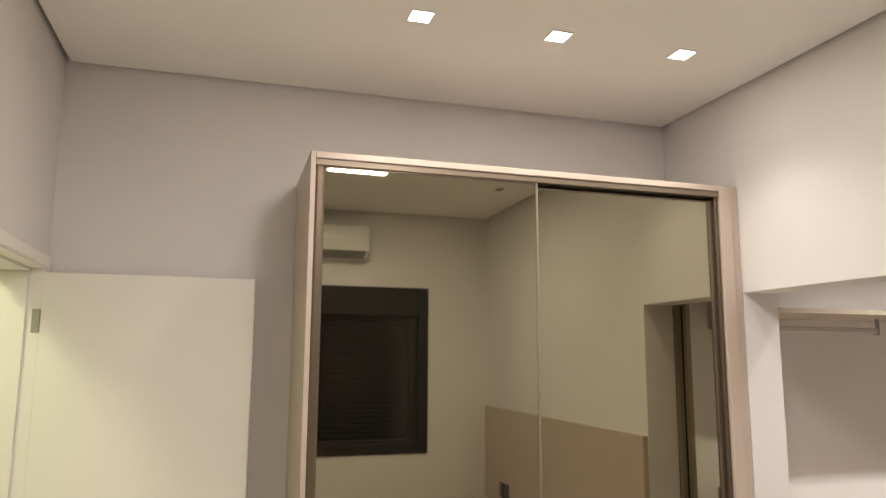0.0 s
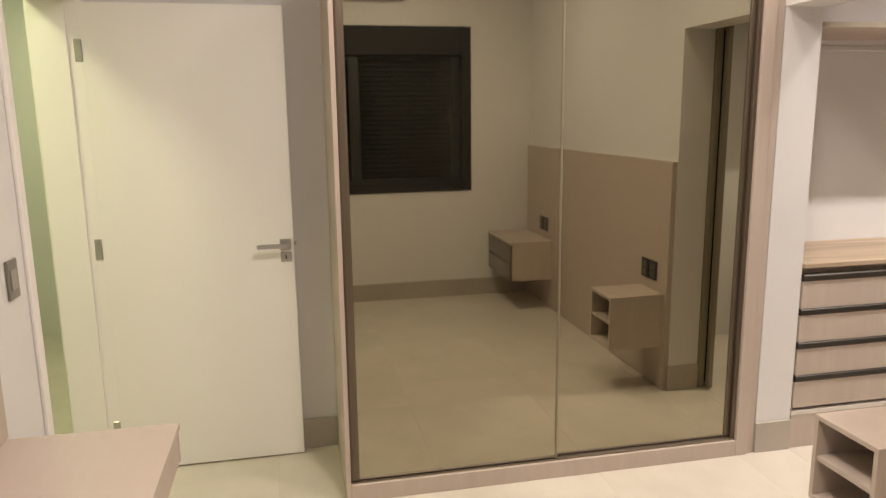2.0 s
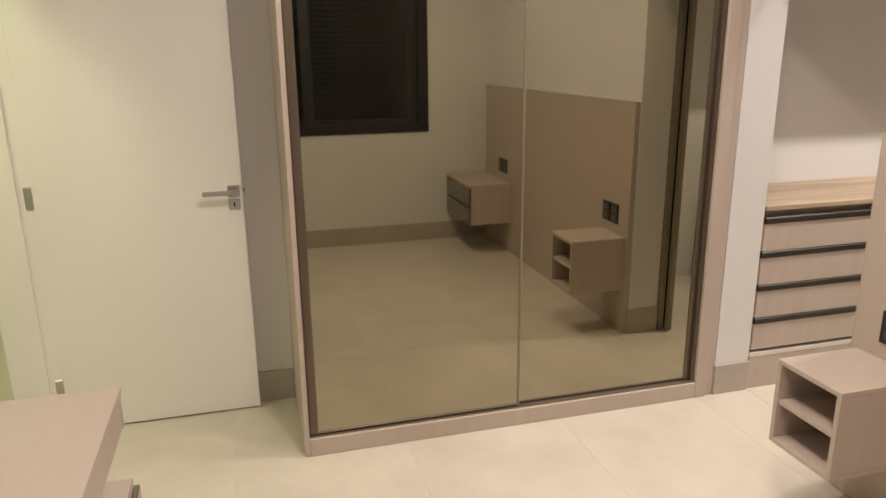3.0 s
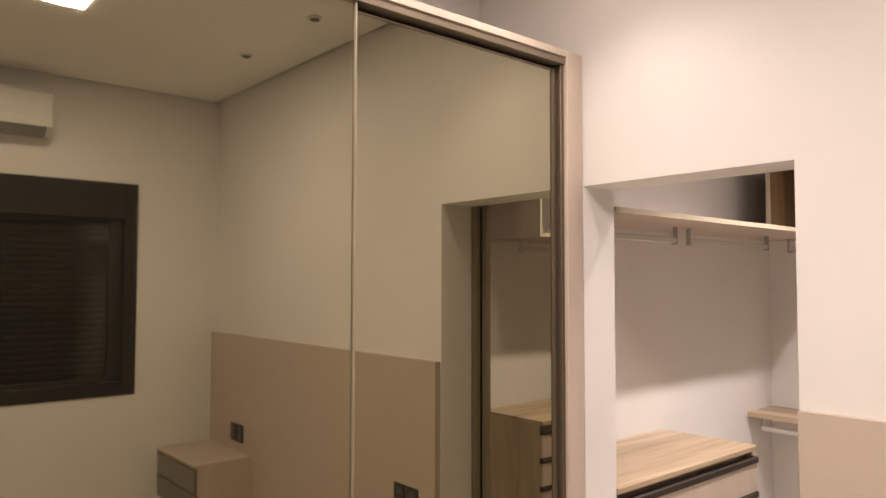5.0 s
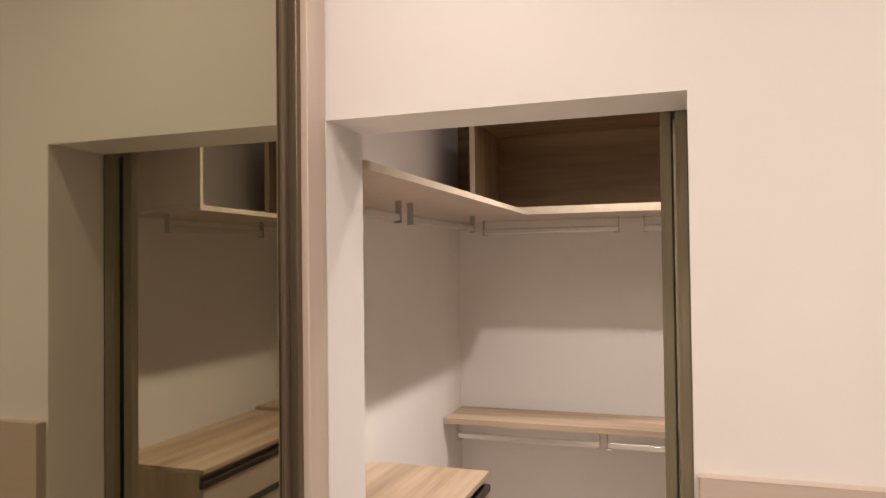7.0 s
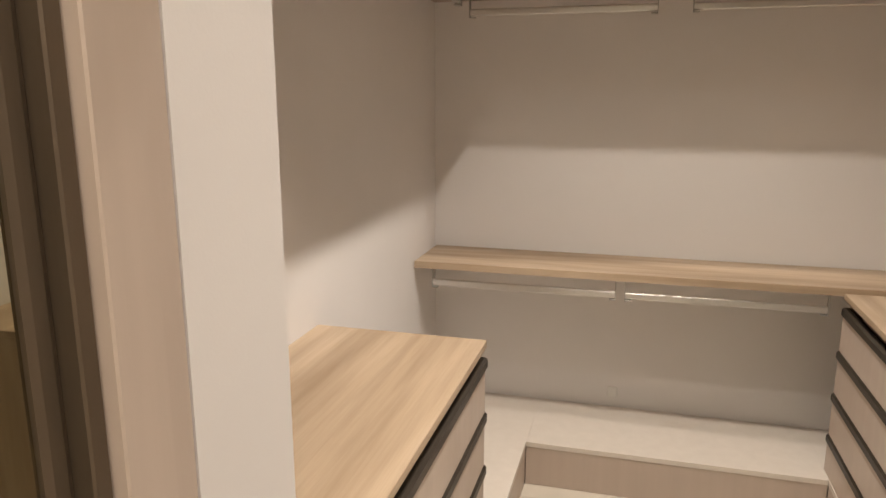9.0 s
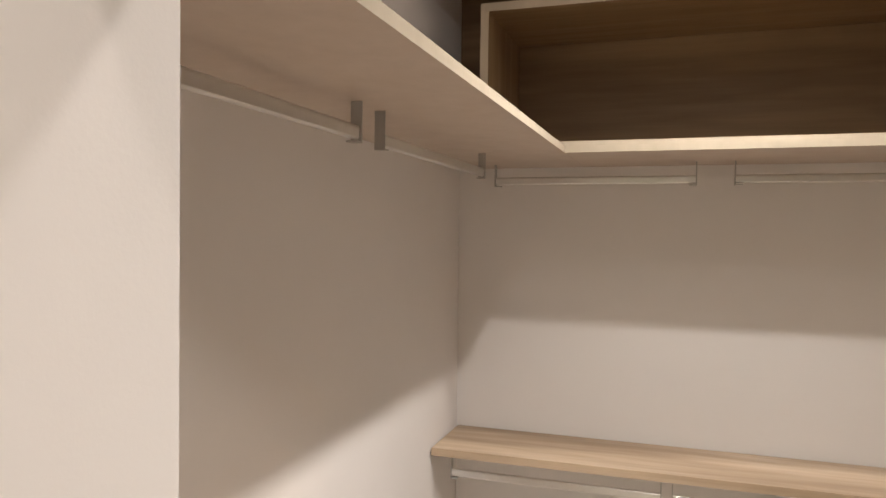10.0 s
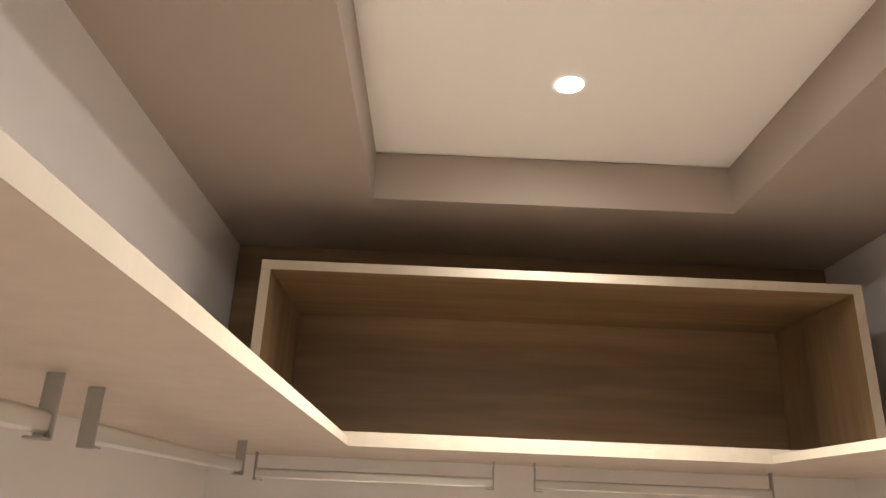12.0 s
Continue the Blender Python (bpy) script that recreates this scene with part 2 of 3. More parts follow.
setting("wall_east", boxes((0, XI, OP_N, YN + 0.15, 0, 3.2), (0, XI, YS - 0.15, OP_S, 0, 3.2), (0, XI, OP_S, OP_N, OP_Z, 3.2)),
        PAINT, "pale grey painted wall with a frameless opening to the closet", "wall")
setting("wall_north", boxes((HX + 0.02, 0.05, YN, YN + 0.14, 0, 3.19)), PAINT, "pale grey painted wall behind the wardrobe", "wall")
setting("wall_west", boxes((HX, XW, DOOR_N + 0.03, YN + 0.05, 0, 3.2), (HX, XW, YS - 0.15, DOOR_S - 0.03, 0, 3.2),
                           (HX, XW, DOOR_S - 0.03, DOOR_N + 0.03, DOOR_Z + 0.03, 3.2)), PAINT, "pale grey painted wall with the doorway", "wall")
WX0, WX1, WZ0, WZ1 = -2.58, -0.555, 0.96, 2.362
setting("wall_south", boxes((HX + 0.02, WX0, YS - 0.14, YS, 0, 3.19), (WX1, 0.05, YS - 0.14, YS, 0, 3.19),
                            (WX0, WX1, YS - 0.15, YS, 0, WZ0), (WX0, WX1, YS - 0.15, YS, WZ1, 3.2)), PAINT,
        "pale grey painted wall with a dark window", "wall")
setting("wall_closet_north", boxes((XI - 0.05, CE + 0.15, CN, CN + 0.1, 0, 3.2)), PAINT, "pale grey painted closet wall", "wall")
setting("wall_closet_east", boxes((CE, CE + 0.14, CS - 0.05, CN + 0.05, 0, 3.19)), PAINT, "pale grey painted closet wall", "wall")
setting("wall_closet_south", boxes((XI - 0.05, CE + 0.15, CS - 0.12, CS, 0, 3.2)), PAINT, "pale grey painted closet wall", "wall")

# ceilings, the bedroom's with a narrow shadow gap round its edge
G = 0.022
setting("ceiling", boxes((XW + G, -G, YS + G, YN - G, ROOM_Z, ROOM_Z + 0.03)), CEIL, "white plaster ceiling with a shadow gap round its edge", "ceiling")
setting("ceiling_slab", boxes((HX, CE + 0.15, YS - 0.15, YN + 0.15, 3.2, 3.3)), CEIL, "slab above the plaster ceiling", "ceiling")
TX0, TX1, TY0, TY1 = 0.32, 2.12, -1.13, -0.02
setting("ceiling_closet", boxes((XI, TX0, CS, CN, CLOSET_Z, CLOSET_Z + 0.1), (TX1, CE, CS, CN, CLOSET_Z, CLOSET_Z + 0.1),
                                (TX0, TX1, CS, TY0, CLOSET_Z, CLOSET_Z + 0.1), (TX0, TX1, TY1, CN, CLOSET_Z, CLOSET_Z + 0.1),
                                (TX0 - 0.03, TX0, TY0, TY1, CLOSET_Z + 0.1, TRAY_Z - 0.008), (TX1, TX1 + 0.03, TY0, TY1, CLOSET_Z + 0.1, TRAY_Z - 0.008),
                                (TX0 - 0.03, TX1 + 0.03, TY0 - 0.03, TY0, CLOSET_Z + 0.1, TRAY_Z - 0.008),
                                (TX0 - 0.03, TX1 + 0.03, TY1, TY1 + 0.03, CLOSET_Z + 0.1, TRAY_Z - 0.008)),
        BORDER, "lowered greige plaster border, darkened for shade, round a raised ceiling tray", "ceiling")
setting("ceiling_tray", boxes((TX0 - 0.02, TX1 - 0.0025, TY0 - 0.02, TY1 + 0.02, TRAY_Z - 0.007, TRAY_Z + 0.03)), CEIL, "white raised plaster ceiling tray", "ceiling")
setting("ceiling_tray_cover", boxes((TX0 - 0.06, TX1 + 0.06, TY0 - 0.06, TY1 + 0.06, TRAY_Z + 0.045, TRAY_Z + 0.065)), CEIL, "dark void above the shadow gap", "ceiling")

# hall behind the bedroom door
setting("wall_hall_west", boxes((-4.2, -4.1, -1.6, 3.0, 0, 2.9)), HALL, "pale painted hall wall", "wall")
setting("wall_hall_north", boxes((-4.1, HX + 0.1, 2.9, 3.0, 0, 2.9)), HALL, "pale painted hall wall in greenish light", "wall")
setting("wall_hall_east", boxes((HX, HX + 0.1, YN + 0.152, 2.9, 0, 2.9)), HALL, "pale painted hall wall", "wall")
setting("wall_hall_south", boxes((-4.1, HX - 0.002, -1.6, -1.5, 0, 2.9)), HALL, "pale painted hall wall", "wall")
setting("ceiling_hall", boxes((-4.1, HX - 0.002, -1.5, 2.9, 2.7, 2.8), (HX - 0.002, HX + 0.1, YN + 0.152, 2.9, 2.9, 2.95)), CEIL, "white hall ceiling", "ceiling")

# door frame with its lining and casings
CW, CT = 0.055, 0.014
door_frame = thing("door_frame", (XW, 0, 0), "white lacquered door frame with flat casings", "door frame", kind="structure")
part("lining", boxes((HX - 0.004, XW + 0.004, DOOR_N, DOOR_N + 0.03, 0, DOOR_Z + 0.03), bevel=0.002), WHITE, door_frame)
part("lining", boxes((HX - 0.004, XW + 0.004, DOOR_S - 0.03, DOOR_S, 0, DOOR_Z + 0.03), bevel=0.002), WHITE, door_frame)
part("lining", boxes((HX - 0.004, XW + 0.004, DOOR_S, DOOR_N, DOOR_Z, DOOR_Z + 0.03), bevel=0.002), WHITE, door_frame)
for a, b in ((DOOR_N - 0.012, DOOR_N - 0.0005), (DOOR_S + 0.0005, DOOR_S + 0.012)):
    part("stop", boxes((HX - 0.002, XW - 0.048, a, b, 0, DOOR_Z - 0.0125), bevel=0.002), WHITE, door_frame)
part("stop", boxes((HX - 0.002, XW - 0.048, DOOR_S + 0.0005, DOOR_N - 0.0005, DOOR_Z - 0.012, DOOR_Z - 0.0005), bevel=0.002), WHITE, door_frame)
for x0, x1 in ((XW + 0.0005, XW + CT), (HX - CT, HX - 0.0005)):
    part("casing", boxes((x0, x1, DOOR_N + 0.008, min(DOOR_N + CW, YN - 0.003), 0, DOOR_Z + CW), bevel=0.003), WHITE, door_frame)
    part("casing", boxes((x0, x1, DOOR_S - CW, DOOR_S - 0.008, 0, DOOR_Z + CW), bevel=0.003), WHITE, door_frame)
    part("casing", boxes((x0, x1, DOOR_S - 0.008, DOOR_N + 0.008, DOOR_Z + 0.008, DOOR_Z + CW), bevel=0.003), WHITE, door_frame)

# the open door leaf, standing in front of the north wall
LX0, LX1, LY = -2.962, -2.124, 0.487
door = thing("door_1", (LX0, LY, 0), "open white lacquered flush door with a steel lever handle", "door", kind="structure")
part("leaf", boxes((LX0, LX1, LY, LY + 0.036, 0.008, 2.1), bevel=0.0025, segments=2), WHITE, door)
for z in (0.21, 1.06, 1.905):
    part("hinge", boxes((LX0 - 0.014, LX0 + 0.016, LY - 0.006, LY + 0.03, z - 0.047, z + 0.047), bevel=0.003), STEEL, door, "satin steel hinge")
part("rosette", boxes((LX1 - 0.063, LX1 - 0.013, LY - 0.009, LY, 1.02, 1.07), bevel=0.003), STEEL, door, "square steel rosette")
lever = boxes((LX1 - 0.048, LX1 - 0.028, LY - 0.055, LY - 0.009, 1.036, 1.056), (LX1 - 0.165, LX1 - 0.026, LY - 0.066, LY - 0.05, 1.036, 1.056), bevel=0.003)
part("lever", lever, STEEL, door, "flat satin steel lever")
lock = part("lock_plate", boxes((LX1 - 0.063, LX1 - 0.013, LY - 0.007, LY, 0.962, 1.01), bevel=0.003), STEEL, door, "square steel key plate")
part("keyhole", boxes((LX1 - 0.041, LX1 - 0.035, LY - 0.0078, LY - 0.0069, 0.976, 0.996)), BLACK, lock)
part("latch", boxes((LX1 - 0.001, LX1 + 0.011, LY + 0.008, LY + 0.024, 1.035, 1.055), bevel=0.003), STEEL, door)

# window in the south wall with its closed shutter
window = thing("window_1", ((WX0 + WX1) / 2, YS, WZ0), "black aluminium window, dark at night, with lowered shutter slats", "window", kind="structure")
F = 0.085
part("frame", boxes((WX0, WX0 + F, YS - 0.09, YS + 0.012, WZ0, WZ1), (WX1 - F, WX1, YS - 0.09, YS + 0.012, WZ0, WZ1),
                    (WX0 + F, WX1 - F, YS - 0.09, YS + 0.012, WZ0, WZ0 + F), (WX0 + F, WX1 - F, YS - 0.09, YS + 0.012, WZ1 - 0.24, WZ1), bevel=0.003), BLACK, window)
xm = (WX0 + WX1) / 2
for x0, x1, y in ((WX0 + F, xm + 0.03, YS - 0.035), (xm - 0.03, WX1 - F, YS - 0.06)):
    z0, z1 = WZ0 + F, WZ1 - 0.24
    sash = part("sash", boxes((x0, x0 + 0.075, y - 0.012, y + 0.012, z0, z1), (x1 - 0.075, x1, y - 0.012, y + 0.012, z0, z1),
                              (x0 + 0.075, x1 - 0.075, y - 0.012, y + 0.012, z0, z0 + 0.03), (x0 + 0.075, x1 - 0.075, y - 0.012, y + 0.012, z1 - 0.03, z1), bevel=0.002), SASH, window)
    pane = part("pane", boxes((x0 + 0.075, x1 - 0.075, y - 0.003, y + 0.003, z0 + 0.03, z1 - 0.03)), PANE, sash, "clear glass pane")
    pane.visible_shadow = False
slat_mesh = None
for i in range(26):
    z = WZ0 + F + 0.02 + i * 0.041
    if slat_mesh is None:
        first = part("slat", boxes((WX0 + F, WX1 - F, YS - 0.10, YS - 0.088, z - 0.018, z + 0.018), bevel=0.004), SLAT, window)
        slat_mesh, z_first = first.data, z
    else:
        ob = new("slat", slat_mesh)
        ob.parent = window
        ob.location = (0, 0, z - z_first)

# ---- built-in wardrobe with two mirrored sliding doors ----
WL, WR, WF = -1.957, -0.004, -0.02
wardrobe = thing("wardrobe", ((WL + WR) / 2, 0.25, 0), "taupe laminate wardrobe with two bronze-mirrored sliding doors", "wardrobe")
part("side_panel", boxes((WL, WL + 0.02, WF, YN - 0.004, 0, 2.552), bevel=0.002), TAUPE, wardrobe)
part("side_panel", boxes((-0.108, -0.048, WF, YN - 0.004, 0, 2.552), bevel=0.002), TAUPE, wardrobe)
part("filler_strip", boxes((-0.0475, WR, WF + 0.013, WF + 0.031, 0, 2.555), bevel=0.0015), TAUPE, wardrobe)
part("top_panel", boxes((WL + 0.0205, -0.1085, WF, YN - 0.004, 2.526, 2.552), bevel=0.002), TAUPE, wardrobe)
part("plinth", boxes((WL + 0.0205, -0.1085, WF, WF + 0.02, 0.0, 0.078), (WL + 0.0205, -0.1085, WF + 0.02, 0.1, 0.06, 0.078), bevel=0.002), TAUPE, wardrobe)
part("back_panel", boxes((WL + 0.0205, -0.1085, 0.5, 0.515, 0.08, 2.53)), TAUPE, wardrobe)
part("top_track", boxes((WL + 0.0205, -0.1085, WF + 0.006, 0.09, 2.5, 2.5255), bevel=0.002), BRONZE_X, wardrobe, "bronze aluminium sliding track")
part("bottom_track", boxes((WL + 0.0205, -0.1085, WF + 0.012, 0.09, 0.0785, 0.085), (WL + 0.0205, -0.1085, 0.028, 0.031, 0.085, 0.092)), BRONZE_X, wardrobe)
part("jamb_profile", boxes((-0.128, -0.109, -0.006, 0.09, 0.086, 2.4995), bevel=0.002), BRONZE, wardrobe)


def mirror_door(x0, x1, y, stile_l, stile_r, top, left, right):
    d = part("door", boxes((x0 + stile_l, x1 - stile_r, y, y + 0.006, 0.1, top), bevel=0.0008), MIRROR, wardrobe, "bronze-tinted mirror panel")
    for a, b, m in ((x0, x0 + stile_l, left), (x1 - stile_r, x1, right)):
        part("stile", prism([(a, y + 0.02), (a, y - 0.004), (a + (b - a) * 0.25, y - 0.007), (b - (b - a) * 0.25, y - 0.007), (b, y - 0.004), (b, y + 0.02)], 2, 0.0925, top + 0.006), m, d, "bronze aluminium stile")
    part("rail", boxes((x0 + stile_l, x1 - stile_r, y - 0.004, y + 0.02, 0.0925, 0.0998), bevel=0.001), BRONZE_X, d)
    part("rail", boxes((x0 + stile_l, x1 - stile_r, y - 0.004, y + 0.02, top + 0.0002, top + 0.006), bevel=0.001), BRONZE_X, d)
    return d


# Meeting stiles get the paler bronze for the light their chamfers catch.
mirror_door(WL + 0.022, -1.006, 0.0, 0.036, 0.009, 2.494, BRONZE, BRONZE_PALE)
mirror_door(-1.04, -0.1285, 0.018, 0.02, 0.026, 2.478, BRONZE_PALE, BRONZE)

# ---- bedroom things ----
headboard = thing("headboard", (-0.015, -2.05, 0), "taupe laminate headboard panel against the wall", "headboard")
part("panel", boxes((-0.03, -0.001, YS + 0.003, -0.7785, 0.004, 1.3455), bevel=0.001), TAUPE_Y, headboard)
part("top_edge_band", boxes((-0.0302, -0.001, YS + 0.003, -0.777, 1.3458, 1.347)), TAUPE_Y, headboard)
part("end_edge_band", boxes((-0.0302, -0.001, -0.7782, -0.777, 0.004, 1.3455)), TAUPE, headboard)


def open_nightstand(y0, y1):
    x0, x1, z0, z1, t = -0.365, -0.031, 0.262, 0.578, 0.018
    n = thing("nightstand", (-0.03, (y0 + y1) / 2, z0), "small floating taupe nightstand with two open shelves", "nightstand")
    part("top", boxes((x0, x1, y0, y1, z1 - t, z1), bevel=0.0012), TAUPE, n)
    part("bottom", boxes((x0, x1, y0, y1, z0, z0 + t), bevel=0.0012), TAUPE, n)
    for a in (y0, y1 - t):
        part("side", boxes((x0, x1, a, a + t, z0 + t + 0.0003, z1 - t - 0.0003), bevel=0.001), TAUPE, n)
    part("shelf", boxes((x0 + 0.006, x1, y0 + t + 0.0003, y1 - t - 0.0003, 0.411, 0.429), bevel=0.001), TAUPE, n)
    part("back", boxes((x1 - 0.008, x1, y0 + t + 0.0003, y1 - t - 0.0003, z0 + t + 0.0003, z1 - t - 0.0003)), TAUPE, n)
    return n


def drawer_nightstand(y0, y1):
    x0, x1, z0, z1, t = -0.40, -0.031, 0.26, 0.585, 0.018
    n = thing("nightstand", (-0.03, (y0 + y1) / 2, z0), "floating taupe nightstand with two smoked-glass drawers", "nightstand")
    part("top", boxes((x0, x1, y0, y1, z1 - t, z1), bevel=0.0012), TAUPE, n)
    part("carcass", boxes((x0 + 0.022, x1, y0, y1, z0, z1 - t - 0.0003), bevel=0.0012), TAUPE, n)
    for a, b in ((z0 + 0.002, 0.410), (0.416, z1 - t - 0.004)):
        d = part("drawer_front", boxes((x0 + 0.002, x0 + 0.0215, y0 + 0.002, y1 - 0.002, a, b), bevel=0.0015), SMOKED, n, "smoked glass drawer front")
        part("pull_profile", boxes((x0 - 0.003, x0 + 0.0018, y0 + 0.002, y1 - 0.002, b - 0.012, b - 0.001), bevel=0.001), BRONZE, d)
    return n


open_nightstand(-1.085, -0.805)
drawer_nightstand(YS + 0.012, -2.655)


def socket_plate(y, z):
    s = thing("socket_plate", (-0.03, y, z), "graphite double socket plate on the headboard", "socket", "headboard sockets")
    for dy in (-0.048, 0.048):
        p = part("plate", boxes((-0.0385, -0.0302, y + dy - 0.043, y + dy + 0.043, z - 0.058, z + 0.058), bevel=0.003, segments=2), DARKPLATE, s)
        for dz in (-0.024, 0.024):
            part("insert", boxes((-0.041, -0.0386, y + dy - 0.024, y + dy + 0.024, z + dz - 0.016, z + dz + 0.016), bevel=0.0015), GREYKEY, p)


socket_plate(-0.985, 0.695)
socket_plate(-2.86, 0.705)

# wall-hung desk with a lower shelf on the west wall
desk = thing("desk", (XW, -1.45, 0.63), "wall-hung taupe laminate desk with a drawer apron", "desk")
DX, DN, DS = -2.475, -0.762, -2.15
part("top", boxes((XW + 0.002, DX, DS, DN, 0.728, 0.75), bevel=0.0015), TAUPE_Y, desk)
part("side_panel", boxes((XW + 0.002, DX - 0.004, DN - 0.018, DN, 0.634, 0.7275), bevel=0.0012), TAUPE, desk)
part("side_panel", boxes((XW + 0.002, DX - 0.004, DS, DS + 0.018, 0.634, 0.7275), bevel=0.0012), TAUPE, desk)
part("underside", boxes((XW + 0.002, DX - 0.03, DS + 0.0185, DN - 0.0185, 0.634, 0.65)), TAUPE_Y, desk)
for y0, y1 in ((DS + 0.02, (DS + DN) / 2 - 0.002), ((DS + DN) / 2 + 0.002, DN - 0.02)):
    part("drawer_front", boxes((DX - 0.024, DX - 0.006, y0, y1, 0.637, 0.7265), bevel=0.0012), TAUPE_Y, desk)
part("backboard", boxes((XW + 0.002, XW + 0.02, DS, -0.752, 0.7503, 0.95), bevel=0.0012), TAUPE_Y, desk)
low = thing("low_drawer", (XW, -1.45, 0.42), "low wall-hung taupe drawer with a smoked-glass front under the desk", "drawer")
part("top", boxes((XW + 0.002, DX + 0.008, DS, -0.812, 0.482, 0.5), bevel=0.004, segments=2), TAUPE_Y, low)
part("body", boxes((XW + 0.002, DX + 0.008, DS, -0.816, 0.42, 0.4815), bevel=0.0015), TAUPE_Y, low)
front = part("drawer_front", boxes((DX + 0.0085, DX + 0.024, DS, -0.816, 0.424, 0.478), bevel=0.0015), SMOKED, low, "smoked glass drawer front")
part("pull_profile", boxes((DX + 0.01, DX + 0.026, DS, -0.816, 0.416, 0.4235), bevel=0.001), BRONZE, front, "dark bronze pull profile")

switch = thing("light_switch", (XW, -0.545, 1.16), "taupe light switch plate beside the door", "switch")
part("plate", boxes((XW + 0.0003, XW + 0.009, -0.585, -0.505, 1.1, 1.218), bevel=0.003, segments=2), SWITCH, switch)
part("rocker", boxes((XW + 0.0092, XW + 0.012, -0.568, -0.522, 1.128, 1.19), bevel=0.0015), SWITCH_KEY, switch, "paler rocker")

# split air conditioner above the window
AX0, AX1, AZ0, AZ1 = -1.95, -1.125, 2.59, 2.865
ac = thing("air_conditioner", ((AX0 + AX1) / 2, YS, AZ0), "white wall-mounted split air conditioner above the window", "air conditioner")
prof = [(YS + 0.001, AZ0 + 0.02), (YS + 0.001, AZ1), (YS + 0.17, AZ1), (YS + 0.195, AZ1 - 0.02), (YS + 0.205, AZ0 + 0.11), (YS + 0.195, AZ0 + 0.05), (YS + 0.11, AZ0)]
part("housing", prism(prof, 0, AX0, AX1), PLASTIC, ac)
bow = [(YS + 0.199 + 0.014 * math.sin(math.pi * i / 12), AZ0 + 0.085 + (AZ1 - AZ0 - 0.105) * i / 12) for i in range(13)]
part("front_panel", prism(bow + [(YS + 0.19, AZ1 - 0.024), (YS + 0.19, AZ0 + 0.089)], 0, AX0 + 0.004, AX1 - 0.004), GLOSS_PLASTIC, ac, "glossy bowed front panel")
part("air_flap", prism([(YS + 0.196, AZ0 + 0.046), (YS + 0.2, AZ0 + 0.05), (YS + 0.118, AZ0 - 0.008), (YS + 0.114, AZ0 - 0.004)], 0, AX0 + 0.03, AX1 - 0.03), SHADE, ac, "grey air flap")

# lamps and detector on the ceiling


def square_spot(x, y, z, label, group, round_shape=False):
    s = thing("spotlight", (x, y, z), label, "spotlight", group)
    if round_shape:
        ring = bmesh.new()
        bmesh.ops.create_cone(ring, cap_ends=True, segments=40, radius1=0.052, radius2=0.056, depth=0.006)
        bmesh.ops.translate(ring, vec=(x, y, z - 0.003), verts=ring.verts)
        part("trim", ring, PLASTIC, s)
        part("lens", rod((x, y, z - 0.0065), (x, y, z - 0.0095), 0.034, 32), GLOW, s, "glowing lens")
    else:
        a, b = 0.045, 0.038
        part("trim", boxes((x - a, x + a, y - a, y - b, z - 0.006, z - 0.0003), (x - a, x + a, y + b, y + a, z - 0.006, z - 0.0003),
                           (x - a, x - b, y - b, y + b, z - 0.006, z - 0.0003), (x + b, x + a, y - b, y + b, z - 0.006, z - 0.0003), bevel=0.0015), PLASTIC, s)
        part("lens", boxes((x - b + 0.001, x + b - 0.001, y - b + 0.001, y + b - 0.001, z - 0.008, z - 0.0005), bevel=0.002), GLOW, s, "glowing lens")


for x, y in SPOTS:
    square_spot(x, y, ROOM_Z, "square recessed white ceiling spotlight, switched on", "bedroom spotlights")
for x, y in CLOSET_SPOTS:
    square_spot(x, y, TRAY_Z, "round recessed white ceiling spotlight, switched on", "closet spotlights", True)
panel = thing("ceiling_lamp", (-1.44, -1.78, ROOM_Z), "square flush white LED ceiling panel, switched on", "ceiling lamp")
part("frame", boxes((-1.652, -1.228, -1.992, -1.568, ROOM_Z - 0.006, ROOM_Z - 0.0005), bevel=0.002), PLASTIC, panel)
part("diffuser", boxes((-1.644, -1.236, -1.984, -1.576, ROOM_Z - 0.01, ROOM_Z - 0.0065), bevel=0.001), PANEL_GLOW, panel, "glowing diffuser")
# Unseen fittings for both hall lamps, the added far one included.
for y in (-0.3, 1.75):
    hall_lamp = thing("ceiling_lamp", (-3.65, y, 2.7), "unseen square hall ceiling lamp with greenish light", "ceiling lamp", "hall lamps")
    part("frame", boxes((-3.82, -3.48, y - 0.17, y + 0.17, 2.66, 2.6995), bevel=0.003), PLASTIC, hall_lamp)
    part("diffuser", boxes((-3.81, -3.49, y - 0.16, y + 0.16, 2.63, 2.6595), bevel=0.003), HALL_GLOW, hall_lamp)
for y in (-2.14, -1.375):
    det = thing("ceiling_fitting", (-0.34, y, ROOM_Z), "small round ceiling fitting, switched off", "ceiling fitting", "round ceiling fittings")
    part("ring", rod((-0.34, y, ROOM_Z - 0.0005), (-0.34, y, ROOM_Z - 0.01), 0.036, 28), PLASTIC, det)
    part("lens", rod((-0.34, y, ROOM_Z - 0.0102), (-0.34, y, ROOM_Z - 0.013), 0.024, 24), GREYKEY, det, "dark unlit lens")

# ---- sliding closet door, parked behind the wall ----
SZ1 = 2.085


